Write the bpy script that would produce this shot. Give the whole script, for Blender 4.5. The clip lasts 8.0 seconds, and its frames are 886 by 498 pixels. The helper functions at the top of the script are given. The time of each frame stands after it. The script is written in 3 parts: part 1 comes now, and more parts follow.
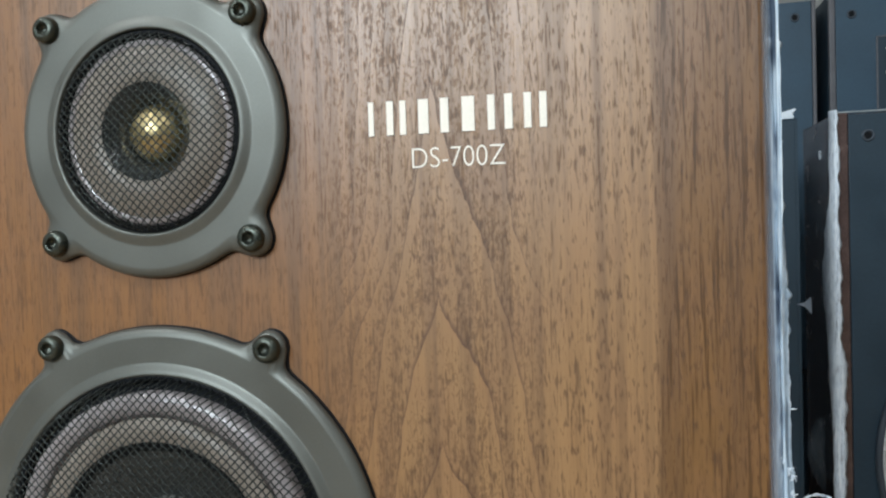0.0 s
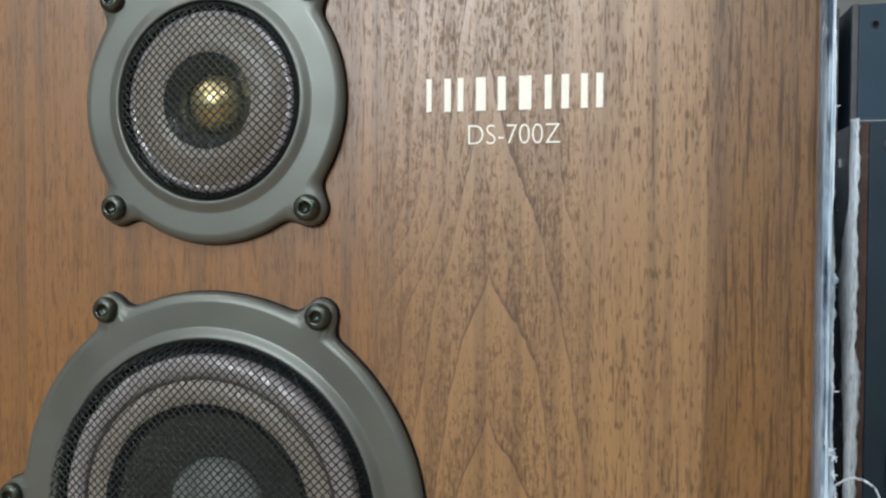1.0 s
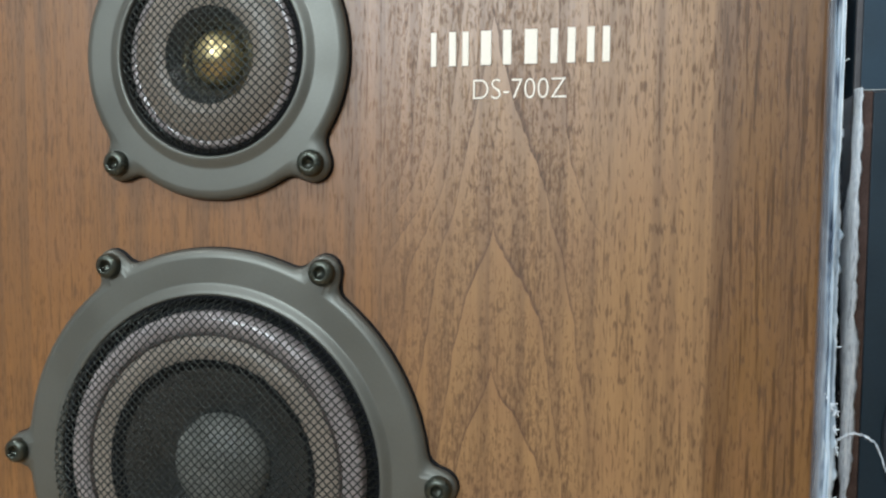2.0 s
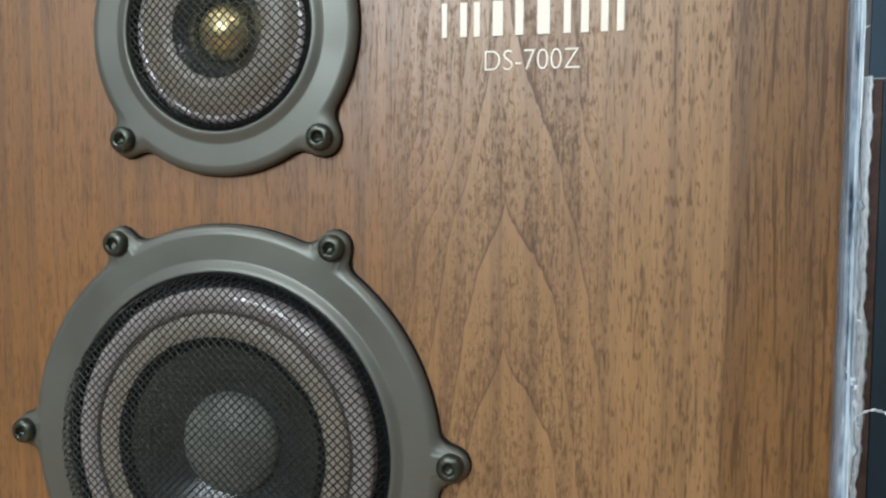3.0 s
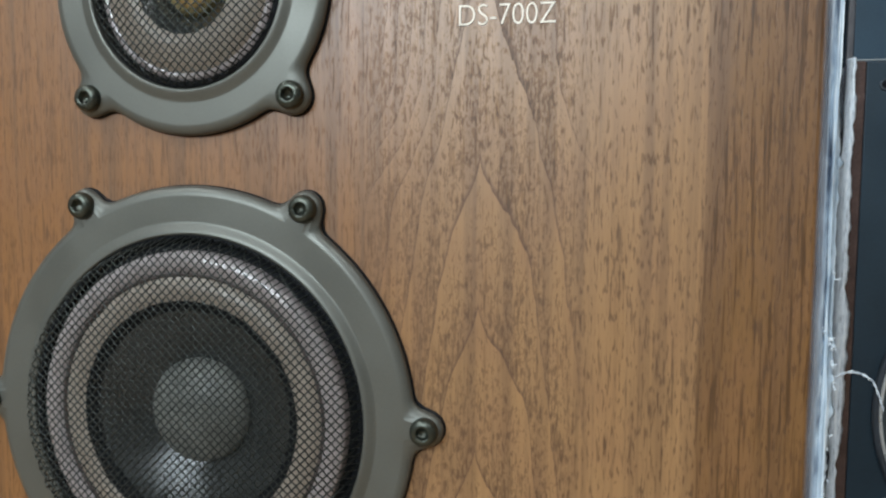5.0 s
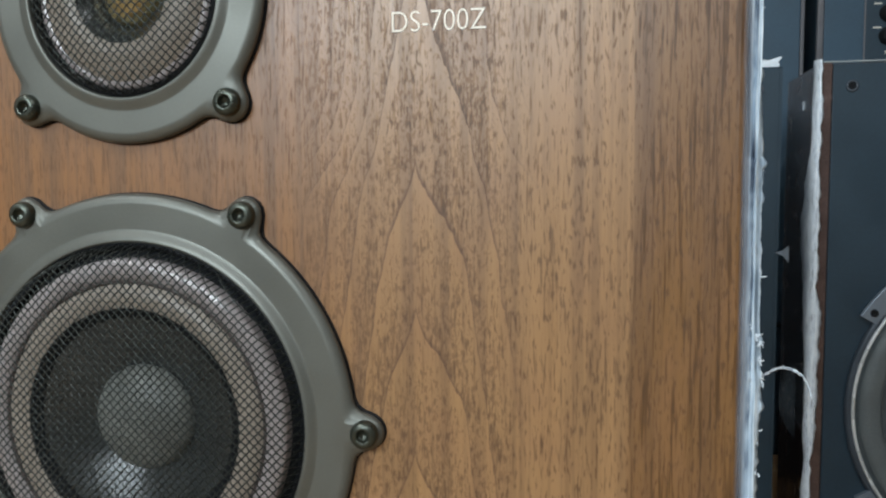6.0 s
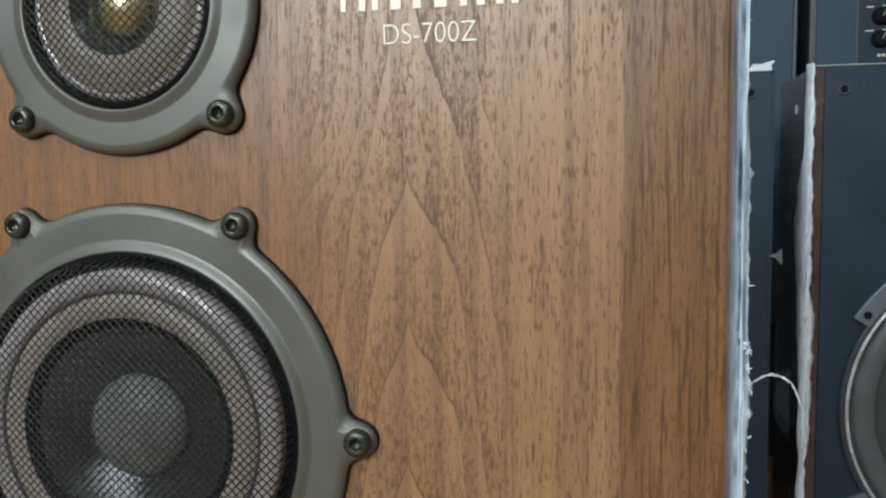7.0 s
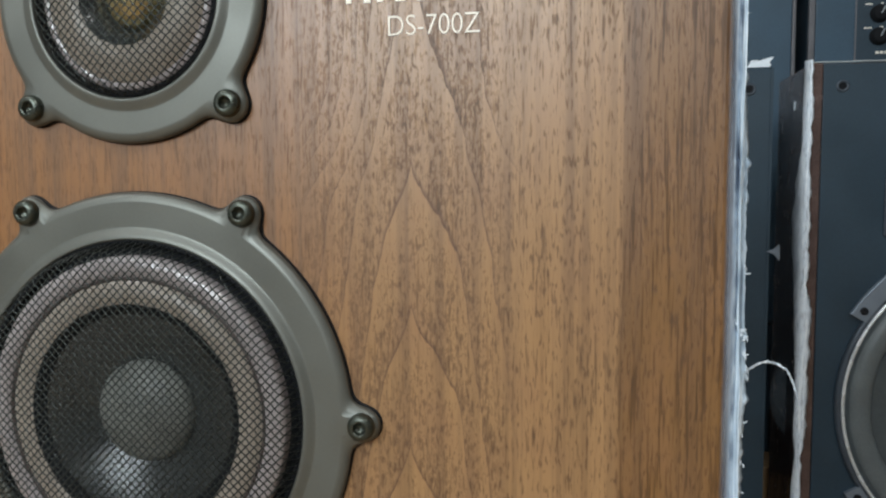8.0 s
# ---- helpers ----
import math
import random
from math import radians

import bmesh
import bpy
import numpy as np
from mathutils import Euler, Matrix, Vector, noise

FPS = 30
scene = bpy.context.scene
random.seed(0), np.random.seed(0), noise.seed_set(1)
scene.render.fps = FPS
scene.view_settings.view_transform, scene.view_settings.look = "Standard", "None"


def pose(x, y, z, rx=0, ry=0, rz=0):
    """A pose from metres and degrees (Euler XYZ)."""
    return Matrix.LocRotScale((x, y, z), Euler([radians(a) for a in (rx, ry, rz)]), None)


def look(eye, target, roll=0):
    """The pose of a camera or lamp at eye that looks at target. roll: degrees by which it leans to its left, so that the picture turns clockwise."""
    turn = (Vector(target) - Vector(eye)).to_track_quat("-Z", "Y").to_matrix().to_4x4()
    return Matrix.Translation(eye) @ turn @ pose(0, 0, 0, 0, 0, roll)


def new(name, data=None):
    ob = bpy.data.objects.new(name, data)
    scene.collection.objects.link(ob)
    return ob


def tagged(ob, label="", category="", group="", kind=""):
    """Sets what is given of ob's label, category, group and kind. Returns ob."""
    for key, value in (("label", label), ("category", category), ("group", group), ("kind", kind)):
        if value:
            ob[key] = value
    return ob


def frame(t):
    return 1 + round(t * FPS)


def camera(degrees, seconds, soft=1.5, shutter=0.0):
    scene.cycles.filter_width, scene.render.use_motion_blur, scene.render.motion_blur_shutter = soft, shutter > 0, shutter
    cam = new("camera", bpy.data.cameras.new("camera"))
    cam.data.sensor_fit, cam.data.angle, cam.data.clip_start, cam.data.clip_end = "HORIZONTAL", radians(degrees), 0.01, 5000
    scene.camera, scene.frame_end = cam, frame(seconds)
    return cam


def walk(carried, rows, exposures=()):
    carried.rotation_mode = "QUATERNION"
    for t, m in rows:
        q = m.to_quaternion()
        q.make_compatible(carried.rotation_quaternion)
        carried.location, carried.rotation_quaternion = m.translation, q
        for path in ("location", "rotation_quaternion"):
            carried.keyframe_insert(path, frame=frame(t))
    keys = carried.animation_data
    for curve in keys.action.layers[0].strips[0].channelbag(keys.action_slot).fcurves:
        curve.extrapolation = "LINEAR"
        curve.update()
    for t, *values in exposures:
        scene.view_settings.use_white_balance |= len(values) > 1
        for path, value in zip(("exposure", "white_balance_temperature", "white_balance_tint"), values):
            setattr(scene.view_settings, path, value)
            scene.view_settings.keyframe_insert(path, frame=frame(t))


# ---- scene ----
cam = camera(57.3, 8.0, soft=2.3)
PATH = [
    (0, (0.1436, -0.2268, 0.5668), (-0.3078, 1.7206, 0.5058), -1.81),
    (0.2, (0.1400, -0.2308, 0.5656), (-0.2955, 1.7210, 0.5340), -1.29),
    (0.5, (0.1377, -0.2334, 0.5633), (-0.3236, 1.7122, 0.5206), -0.47),
    (0.7, (0.1360, -0.2343, 0.5631), (-0.3334, 1.7093, 0.5174), 0.00),
    (1, (0.1321, -0.2354, 0.5598), (-0.3375, 1.7077, 0.4976), 0.25),
    (1.5, (0.1317, -0.2350, 0.5543), (-0.3463, 1.7048, 0.4612), 0.56),
    (1.7, (0.1307, -0.2357, 0.5548), (-0.3328, 1.7066, 0.4428), 0.52),
    (2.8, (0.1311, -0.2333, 0.5521), (-0.3554, 1.7015, 0.4113), 0.32),
    (3, (0.1283, -0.2326, 0.5483), (-0.3518, 1.7038, 0.4084), 0.27),
    (3.5, (0.1285, -0.2255, 0.5392), (-0.3334, 1.7146, 0.3888), 0.22),
    (4, (0.1298, -0.2240, 0.5379), (-0.3283, 1.7165, 0.3805), 0.24),
    (4.2, (0.1304, -0.2245, 0.5391), (-0.3326, 1.7142, 0.3753), 0.38),
    (5.3, (0.1310, -0.2280, 0.5402), (-0.3089, 1.7156, 0.3696), 0.31),
    (5.5, (0.1329, -0.2281, 0.5377), (-0.3015, 1.7183, 0.3875), 0.29),
    (5.7, (0.1404, -0.2272, 0.5393), (-0.2774, 1.7229, 0.3889), 0.22),
    (6, (0.1451, -0.2272, 0.5398), (-0.2661, 1.7237, 0.3826), -0.34),
    (6.5, (0.1466, -0.2281, 0.5412), (-0.2574, 1.7244, 0.3856), -0.52),
    (7, (0.1467, -0.2291, 0.5421), (-0.2547, 1.7243, 0.3908), -0.52),
    (7.5, (0.1476, -0.2300, 0.5416), (-0.2555, 1.7233, 0.3927), -0.45),
    (8, (0.1462, -0.2337, 0.5400), (-0.2504, 1.7200, 0.3794), -0.27),
]
walk(cam, [(t, look(eye, target, roll)) for t, eye, target, roll in PATH],
     exposures=((0, -0.06, 6470, 10), (1.5, -0.06, 6600, 10), (3.5, -0.06, 6600, 10), (5.5, -0.06, 6540, 10), (6.5, -0.06, 6640, 10), (8, -0.06, 6720, 11)))


# ---- world, lights, exposure ----
world = bpy.data.worlds.new("world")
scene.world = world
world.use_nodes = True
wn = world.node_tree.nodes
sky = wn.new("ShaderNodeTexSky")
sky.sky_type, sky.sun_disc = "NISHITA", False
sky.sun_elevation, sky.sun_rotation = radians(42), radians(150)
wn["Background"].inputs[1].default_value = 0.12
world.node_tree.links.new(sky.outputs[0], wn["Background"].inputs[0])


def area_lamp(name, m, sx, sy, power, colour):
    d = bpy.data.lights.new(name, "AREA")
    d.shape, d.size, d.size_y, d.energy, d.color = "RECTANGLE", sx, sy, power, colour
    ob = new(name, d)
    ob.matrix_world = m
    return ob


# daylight in the window behind the camera, and the tube fitting on the ceiling
area_lamp("window_daylight", look((-0.60, -2.33, 1.46), (-0.60, 0, 1.36)), 1.36, 0.86, 60, (0.80, 0.93, 1.0))
TUBES = ((1.05, -1.55), (-1.25, -0.95))
for tx, ty in TUBES:
    area_lamp("tube_light", look((tx, ty, 2.315), (tx, ty, 0)), 1.2, 0.12, 20, (0.90, 0.96, 1.0))


# ---- node helpers ----
class Mat:
    """A node material with a few short ways to chain nodes."""

    def __init__(self, name):
        self.m = bpy.data.materials.new(name)
        self.m.use_nodes = True
        self.t = self.m.node_tree
        self.b = self.t.nodes["Principled BSDF"]

    def put(self, socket, value):
        if isinstance(value, bpy.types.NodeSocket):
            self.t.links.new(value, socket)
        else:
            socket.default_value = value

    def math(self, op, a, b=0.0, c=0.0):
        n = self.t.nodes.new("ShaderNodeMath")
        n.operation = op
        for k, v in enumerate((a, b, c)):
            self.put(n.inputs[k], v)
        return n.outputs[0]

    def coords(self):
        n = self.t.nodes.new("ShaderNodeTexCoord")
        return n.outputs["Object"]

    def xyz(self, v):
        n = self.t.nodes.new("ShaderNodeSeparateXYZ")
        self.put(n.inputs[0], v)
        return n.outputs

    def scaled(self, v, sx, sy, sz, loc=(0, 0, 0)):
        n = self.t.nodes.new("ShaderNodeMapping")
        self.put(n.inputs[0], v)
        n.inputs["Scale"].default_value = (sx, sy, sz)
        n.inputs["Location"].default_value = loc
        return n.outputs[0]

    def noise(self, v, scale=1.0, detail=2.0, rough=0.5, distort=0.0):
        n = self.t.nodes.new("ShaderNodeTexNoise")
        self.put(n.inputs["Vector"], v)
        n.inputs["Scale"].default_value = scale
        n.inputs["Detail"].default_value = detail
        n.inputs["Roughness"].default_value = rough
        n.inputs["Distortion"].default_value = distort
        return n.outputs["Fac"]

    def ramp(self, f, lo, hi, a=0.0, b=1.0):
        n = self.t.nodes.new("ShaderNodeMapRange")
        n.interpolation_type = "SMOOTHSTEP"
        self.put(n.inputs[0], f)
        for k, v in enumerate((lo, hi, a, b)):
            n.inputs[k + 1].default_value = v
        return n.outputs[0]

    def mix(self, f, a, b, mode="MIX"):
        n = self.t.nodes.new("ShaderNodeMix")
        n.data_type, n.blend_type = "RGBA", mode
        self.put(n.inputs[0], f)
        for k, v in ((6, a), (7, b)):
            self.put(n.inputs[k], (*v, 1) if isinstance(v, tuple) else v)
        return n.outputs[2]

    def bump(self, height, strength, distance):
        n = self.t.nodes.new("ShaderNodeBump")
        n.inputs["Strength"].default_value, n.inputs["Distance"].default_value = strength, distance
        self.put(n.inputs["Height"], height)
        self.put(self.b.inputs["Normal"], n.outputs[0])

    def finish(self, colour, rough, metal=0.0, **more):
        self.put(self.b.inputs["Base Color"], (*colour, 1) if isinstance(colour, tuple) else colour)
        self.put(self.b.inputs["Roughness"], rough)
        self.put(self.b.inputs["Metallic"], metal)
        for k, v in more.items():
            self.put(self.b.inputs[k.replace("_", " ")], v)
        return self.m


def worn(name, colour, rough, metal=0.0, grain=900.0, depth=0.00006, vary=0.18, blotch=25.0, **more):
    """A plain surface with fine grain and slow blotches."""
    k = Mat(name)
    v = k.coords()
    fine, slow = k.noise(v, grain, 2), k.noise(v, blotch, 4)
    f = k.math("ADD", k.math("MULTIPLY", fine, 0.5), k.math("MULTIPLY", slow, 0.5))
    dark, light = tuple(c * (1 - vary) for c in colour), tuple(min(1, c * (1 + vary)) for c in colour)
    col = k.mix(k.ramp(f, 0.3, 0.7), dark, light)
    if depth:
        k.bump(fine, 0.5, depth)
    return k.finish(col, k.ramp(slow, 0.3, 0.7, rough * 0.85, min(1, rough * 1.15)), metal, **more)


def walnut():
    """Flat-cut walnut veneer: nested arches of growth rings, straight grain beside them, dark pores."""
    k = Mat("walnut_veneer")
    v = k.coords()
    x, y, z = k.xyz(v)
    sway = k.math("SUBTRACT", k.noise(k.scaled(v, 14, 14, 6), 1, 2), 0.5)
    shake = k.math("SUBTRACT", k.noise(k.scaled(v, 150, 120, 45), 1, 3, 0.6), 0.5)
    u = k.math("SUBTRACT", x, 0.0893)
    u = k.math("ADD", u, k.math("MULTIPLY", sway, 0.006))
    u = k.math("ADD", u, k.math("MULTIPLY", shake, 0.0036))
    side = k.ramp(u, -0.002, 0.002)
    far = k.math("ABSOLUTE", u)
    # each arch rises to a blunt point, bends at its shoulders and runs down almost upright
    cusp = k.math("SUBTRACT", 1.0, k.math("EXPONENT", k.math("DIVIDE", far, -0.0016)))
    lean = k.math("ADD", 1.75, k.math("MULTIPLY", side, -0.45))
    over = k.math("SUBTRACT", far, k.math("ADD", 0.0090, k.math("MULTIPLY", side, 0.0050)))
    bend = k.math("SQRT", k.math("ADD", k.math("MULTIPLY", over, over), 0.0022 ** 2))
    bend = k.math("MULTIPLY", k.math("ADD", over, bend), k.math("ADD", 2.4, k.math("MULTIPLY", side, 0.6)))
    rise = k.math("ADD", k.math("ADD", bend, k.math("MULTIPLY", lean, far)), k.math("MULTIPLY", cusp, 0.0045))
    rise = k.math("MULTIPLY", rise, k.ramp(z, 0.532, 0.572, 1.0, 2.0))
    f = k.math("ADD", k.math("ADD", z, rise), k.math("MULTIPLY", shake, 0.004))
    low = k.math("DIVIDE", k.math("SUBTRACT", k.math("MINIMUM", f, 0.5465), 0.5465), 0.0425)
    mid = k.math("DIVIDE", k.math("SUBTRACT", k.math("MAXIMUM", k.math("MINIMUM", f, 0.609), 0.5465), 0.5465), 0.0625)
    rate = k.math("ADD", 1 / 0.055, k.math("MULTIPLY", side, 1 / 0.11 - 1 / 0.055))
    high = k.math("ADD", mid, k.math("MULTIPLY", k.math("MAXIMUM", k.math("SUBTRACT", f, 0.609), 0.0), rate))
    ring = k.math("FRACT", k.math("ADD", low, high))
    wob = k.math("ADD", x, k.math("MULTIPLY", sway, 0.006))
    left = k.ramp(wob, 0.040, 0.088, 1.0, 0.0)
    right = k.ramp(wob, 0.1490, 0.1525)
    heart = k.math("MULTIPLY", k.ramp(wob, 0.046, 0.064), k.ramp(wob, 0.108, 0.126, 1.0, 0.0))
    line = k.math("MULTIPLY", k.ramp(ring, 0.0, 0.06, 1.0, 0.0), heart)
    band = k.math("MULTIPLY", k.ramp(ring, 0.02, 0.80, 1.0, 0.0), heart)
    clear = k.math("MULTIPLY", k.ramp(ring, 0.74, 0.96), heart)
    # pores: short dashes along the grain, curling in the heart, thickest above each ring line
    curl = k.noise(k.scaled(v, 950, 300, 480, (4, 2, 9)), 1, 1.5, 0.5, 0.9)
    pore = k.noise(k.scaled(v, 1350, 300, 250), 1, 2.0, 0.5, 0.2)
    dash = k.noise(k.scaled(v, 1050, 300, 85, (3, 1, 7)), 1, 2.0, 0.5, 0.1)
    hair = k.noise(k.scaled(v, 760, 300, 30, (8, 5, 3)), 1, 3.0, 0.6, 0.25)
    patch = k.noise(k.scaled(v, 85, 60, 26, (5, 2, 1)), 1, 2)
    lift = k.math("ADD", k.math("MULTIPLY", band, 0.040), k.math("MULTIPLY", k.math("SUBTRACT", patch, 0.5), 0.20))
    lift = k.math("SUBTRACT", lift, k.math("MULTIPLY", clear, 0.09))
    curls = k.math("MULTIPLY", k.ramp(k.math("ADD", curl, lift), 0.53, 0.66), heart)
    pores = k.ramp(k.math("ADD", pore, lift), 0.53, 0.68)
    dashes = k.ramp(k.math("ADD", dash, k.math("MULTIPLY", lift, 0.7)), 0.55, 0.69)
    hairs = k.ramp(k.math("ADD", hair, k.math("MULTIPLY", k.math("SUBTRACT", patch, 0.5), 0.25)), 0.49, 0.66)
    # zones of the veneer leaf
    streak = k.noise(k.scaled(v, 190, 60, 2.6), 1, 3, 0.6)
    broad = k.noise(k.scaled(v, 62, 20, 1.6, (9, 3, 2)), 1, 3, 0.55)
    thread = k.noise(k.scaled(v, 620, 100, 9), 1, 2, 0.6)
    cloud = k.noise(k.scaled(v, 60, 60, 40, (1, 8, 4)), 1, 3, 0.6)
    pale, warm, brown = (0.328, 0.178, 0.075), (0.246, 0.107, 0.033), (0.192, 0.091, 0.028)
    col = k.mix(left, pale, warm)
    col = k.mix(right, col, brown)
    col = k.mix(k.math("MULTIPLY", k.ramp(cloud, 0.42, 0.70), 0.30), col, (0.235, 0.112, 0.055))
    col = k.mix(k.math("MULTIPLY", k.ramp(streak, 0.42, 0.66), k.math("ADD", 0.52, k.math("MULTIPLY", right, 0.34))), col, (0.118, 0.054, 0.018))
    col = k.mix(k.math("MULTIPLY", k.ramp(broad, 0.45, 0.72), k.math("ADD", 0.22, k.math("MULTIPLY", right, 0.25))), col, (0.110, 0.047, 0.015))
    col = k.mix(k.math("MULTIPLY", k.ramp(thread, 0.47, 0.75), k.math("ADD", 0.26, k.math("MULTIPLY", left, 0.22))), col, (0.105, 0.047, 0.018))
    col = k.mix(k.math("MULTIPLY", band, 0.17), col, (0.150, 0.078, 0.040))
    col = k.mix(k.math("MULTIPLY", line, 0.80), col, (0.098, 0.046, 0.024))
    col = k.mix(k.math("MULTIPLY", curls, 0.40), col, (0.090, 0.041, 0.019))
    col = k.mix(k.math("MULTIPLY", dashes, k.math("SUBTRACT", 0.56, k.math("MULTIPLY", heart, 0.28))), col, (0.068, 0.031, 0.013))
    col = k.mix(k.math("MULTIPLY", pores, k.math("SUBTRACT", 0.60, k.math("ADD", k.math("MULTIPLY", left, 0.30), k.math("MULTIPLY", right, 0.10)))), col, (0.058, 0.026, 0.011))
    col = k.mix(k.math("MULTIPLY", hairs, k.math("ADD", 0.14, k.math("ADD", k.math("MULTIPLY", right, 0.64), k.math("MULTIPLY", left, 0.20)))), col, (0.062, 0.028, 0.010))
    k.bump(k.math("ADD", k.math("ADD", pores, k.math("MULTIPLY", curls, 0.5)), k.math("MULTIPLY", thread, 0.4)), 0.35, -0.00005)
    # the varnish lies smooth on the wood and sinks into the pores
    sunk = k.math("MAXIMUM", k.math("MAXIMUM", pores, dashes), k.math("MULTIPLY", k.math("MAXIMUM", curls, line), 0.9))
    gloss = k.math("SUBTRACT", 0.76, k.math("MULTIPLY", k.math("MAXIMUM", sunk, k.math("MULTIPLY", hairs, right)), 0.27))
    rough = k.math("ADD", k.ramp(streak, 0.3, 0.7, 0.34, 0.41), k.math("MULTIPLY", sunk, 0.12))
    return k.finish(col, rough, 0.0, Specular_IOR_Level=gloss)


def crumpled_film(name="packing_film", low=0.72, high=1.0, ridged=True, tones=((0.24, 0.32, 0.41), (0.44, 0.54, 0.64), (0.72, 0.80, 0.86))):
    """Cloudy stretched packing film: white where it is bunched, clear where it is thin. Glints and dim hollows are
    painted in by the tones.
    """
    k = Mat(name)
    v = k.coords()
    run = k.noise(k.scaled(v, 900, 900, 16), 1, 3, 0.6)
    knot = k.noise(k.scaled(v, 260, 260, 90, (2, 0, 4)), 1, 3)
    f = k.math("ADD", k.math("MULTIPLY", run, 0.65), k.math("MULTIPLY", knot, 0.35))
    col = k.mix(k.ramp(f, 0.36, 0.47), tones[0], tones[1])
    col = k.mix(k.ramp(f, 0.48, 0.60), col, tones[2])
    if ridged:
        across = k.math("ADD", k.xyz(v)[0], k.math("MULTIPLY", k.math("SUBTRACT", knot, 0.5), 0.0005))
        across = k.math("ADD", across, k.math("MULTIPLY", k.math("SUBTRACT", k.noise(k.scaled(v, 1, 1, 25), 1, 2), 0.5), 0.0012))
        # a dark slot along the film, its shade painted into the colour
        groove_shade = k.math("MULTIPLY", k.ramp(across, -0.0003, 0.0002), k.ramp(across, 0.0010, 0.0014, 1.0, 0.0))
        # grey haze over the wood's rounded edge, put into colour and alpha
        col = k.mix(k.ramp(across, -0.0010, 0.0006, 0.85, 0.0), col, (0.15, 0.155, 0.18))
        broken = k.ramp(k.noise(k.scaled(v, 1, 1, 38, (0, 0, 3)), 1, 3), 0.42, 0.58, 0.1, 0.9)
        col = k.mix(k.math("MULTIPLY", groove_shade, broken), col, (0.075, 0.105, 0.16))
    k.bump(f, 0.9, 0.0012)
    solid = k.ramp(f, 0.28, 0.5, low, high)
    if ridged:
        solid = k.math("MULTIPLY", solid, k.ramp(across, -0.0024, -0.0004, 0.12, 1.0))
    return k.finish(col, 0.24, 0.0, Alpha=solid, Specular_IOR_Level=0.7)


WOOD = walnut()
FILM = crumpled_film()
# whiter tones, standing in for bright glints on the torn film
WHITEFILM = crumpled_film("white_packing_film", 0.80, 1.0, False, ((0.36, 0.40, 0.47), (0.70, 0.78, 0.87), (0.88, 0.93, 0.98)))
CLEAR = crumpled_film("clear_packing_film", 0.02, 0.10, False)
PLATE = worn("olive_grey_satin_metal", (0.124, 0.126, 0.111), 0.41, 0.52, 1500, 0.00003, 0.06, 40)
SCREW = worn("dark_bronze_steel", (0.060, 0.066, 0.054), 0.30, 0.75, 1200, 0.00002, 0.2, 90)
RUBBER = worn("black_gasket", (0.009, 0.010, 0.012), 0.8, Specular_IOR_Level=0.2)
WIRE = worn("green_black_wire", (0.032, 0.037, 0.034), 0.34, 0.6, 1500, 0.0, 0.3)
ROLL = worn("pinkish_doped_cloth", (0.40, 0.355, 0.355), 0.15, 0.0, 700, 0.00012, 0.12, 60, Specular_IOR_Level=1.0)
TAN = worn("tan_doped_cloth", (0.36, 0.305, 0.255), 0.34, 0.0, 1300, 0.00008, 0.12, 60)
SEAM = worn("brown_seam", (0.08, 0.06, 0.055), 0.5)
PAPER = worn("black_paper_cone", (0.036, 0.039, 0.039), 0.22, 0.0, 900, 0.00015, 0.25, 60, Specular_IOR_Level=0.6)
CAP = worn("grey_woven_cap", (0.175, 0.18, 0.165), 0.45, 0.0, 800, 0.0003, 0.4, 60)
GOLD = worn("brassy_dome", (0.82, 0.66, 0.34), 0.32, 0.9, 700, 0.00005, 0.15, 150)
INK = worn("cream_print", (0.86, 0.80, 0.70), 0.5, 0.0, 1500, 0.0, 0.04)
BLACK = worn("black_painted_board", (0.019, 0.040, 0.060), 0.48, 0.0, 600, 0.00012, 0.15, 12, Specular_IOR_Level=0.4)
BLUEBLACK = worn("blue_black_painted_board", (0.037, 0.076, 0.116), 0.45, 0.0, 600, 0.00012, 0.15, 12, Specular_IOR_Level=0.4)
EDGE = worn("grey_worn_edge", (0.120, 0.118, 0.130), 0.5, 0.0, 500, 0.0001, 0.25, 40)
DARKWOOD = worn("dark_brown_vinyl_wood", (0.086, 0.054, 0.048), 0.24, 0.0, 400, 0.0001, 0.4, 35)
GREYMETAL = worn("blue_grey_cast_metal", (0.055, 0.070, 0.090), 0.40, 0.3, 700, 0.00008, 0.15, 30)
CHROME = worn("bright_trim", (0.74, 0.78, 0.80), 0.28, 0.4, 700, 0.0, 0.1, 30)
TRIM = worn("pale_worn_trim", (0.36, 0.40, 0.42), 0.45, 0.0, 500, 0.0001, 0.2, 40)
TAB = worn("pale_blue_grey_metal", (0.17, 0.205, 0.25), 0.4, 0.3, 700, 0.0, 0.1, 30)
WPAPER = worn("grey_bass_cone", (0.055, 0.068, 0.075), 0.4, 0.0, 500, 0.0002, 0.2, 30)
ROLLGREY = worn("grey_rubber_roll", (0.105, 0.122, 0.128), 0.38, 0.0, 500, 0.0001, 0.15, 30)
PAPERW = worn("white_torn_paper", (0.74, 0.81, 0.88), 0.6, 0.0, 500, 0.0002, 0.08, 60)
PLASTER = worn("off_white_plaster", (0.32, 0.32, 0.31), 0.85, 0.0, 160, 0.0006, 0.05, 3)
CEIL = worn("white_ceiling_board", (0.76, 0.76, 0.74), 0.85, 0.0, 160, 0.0006, 0.04, 3)


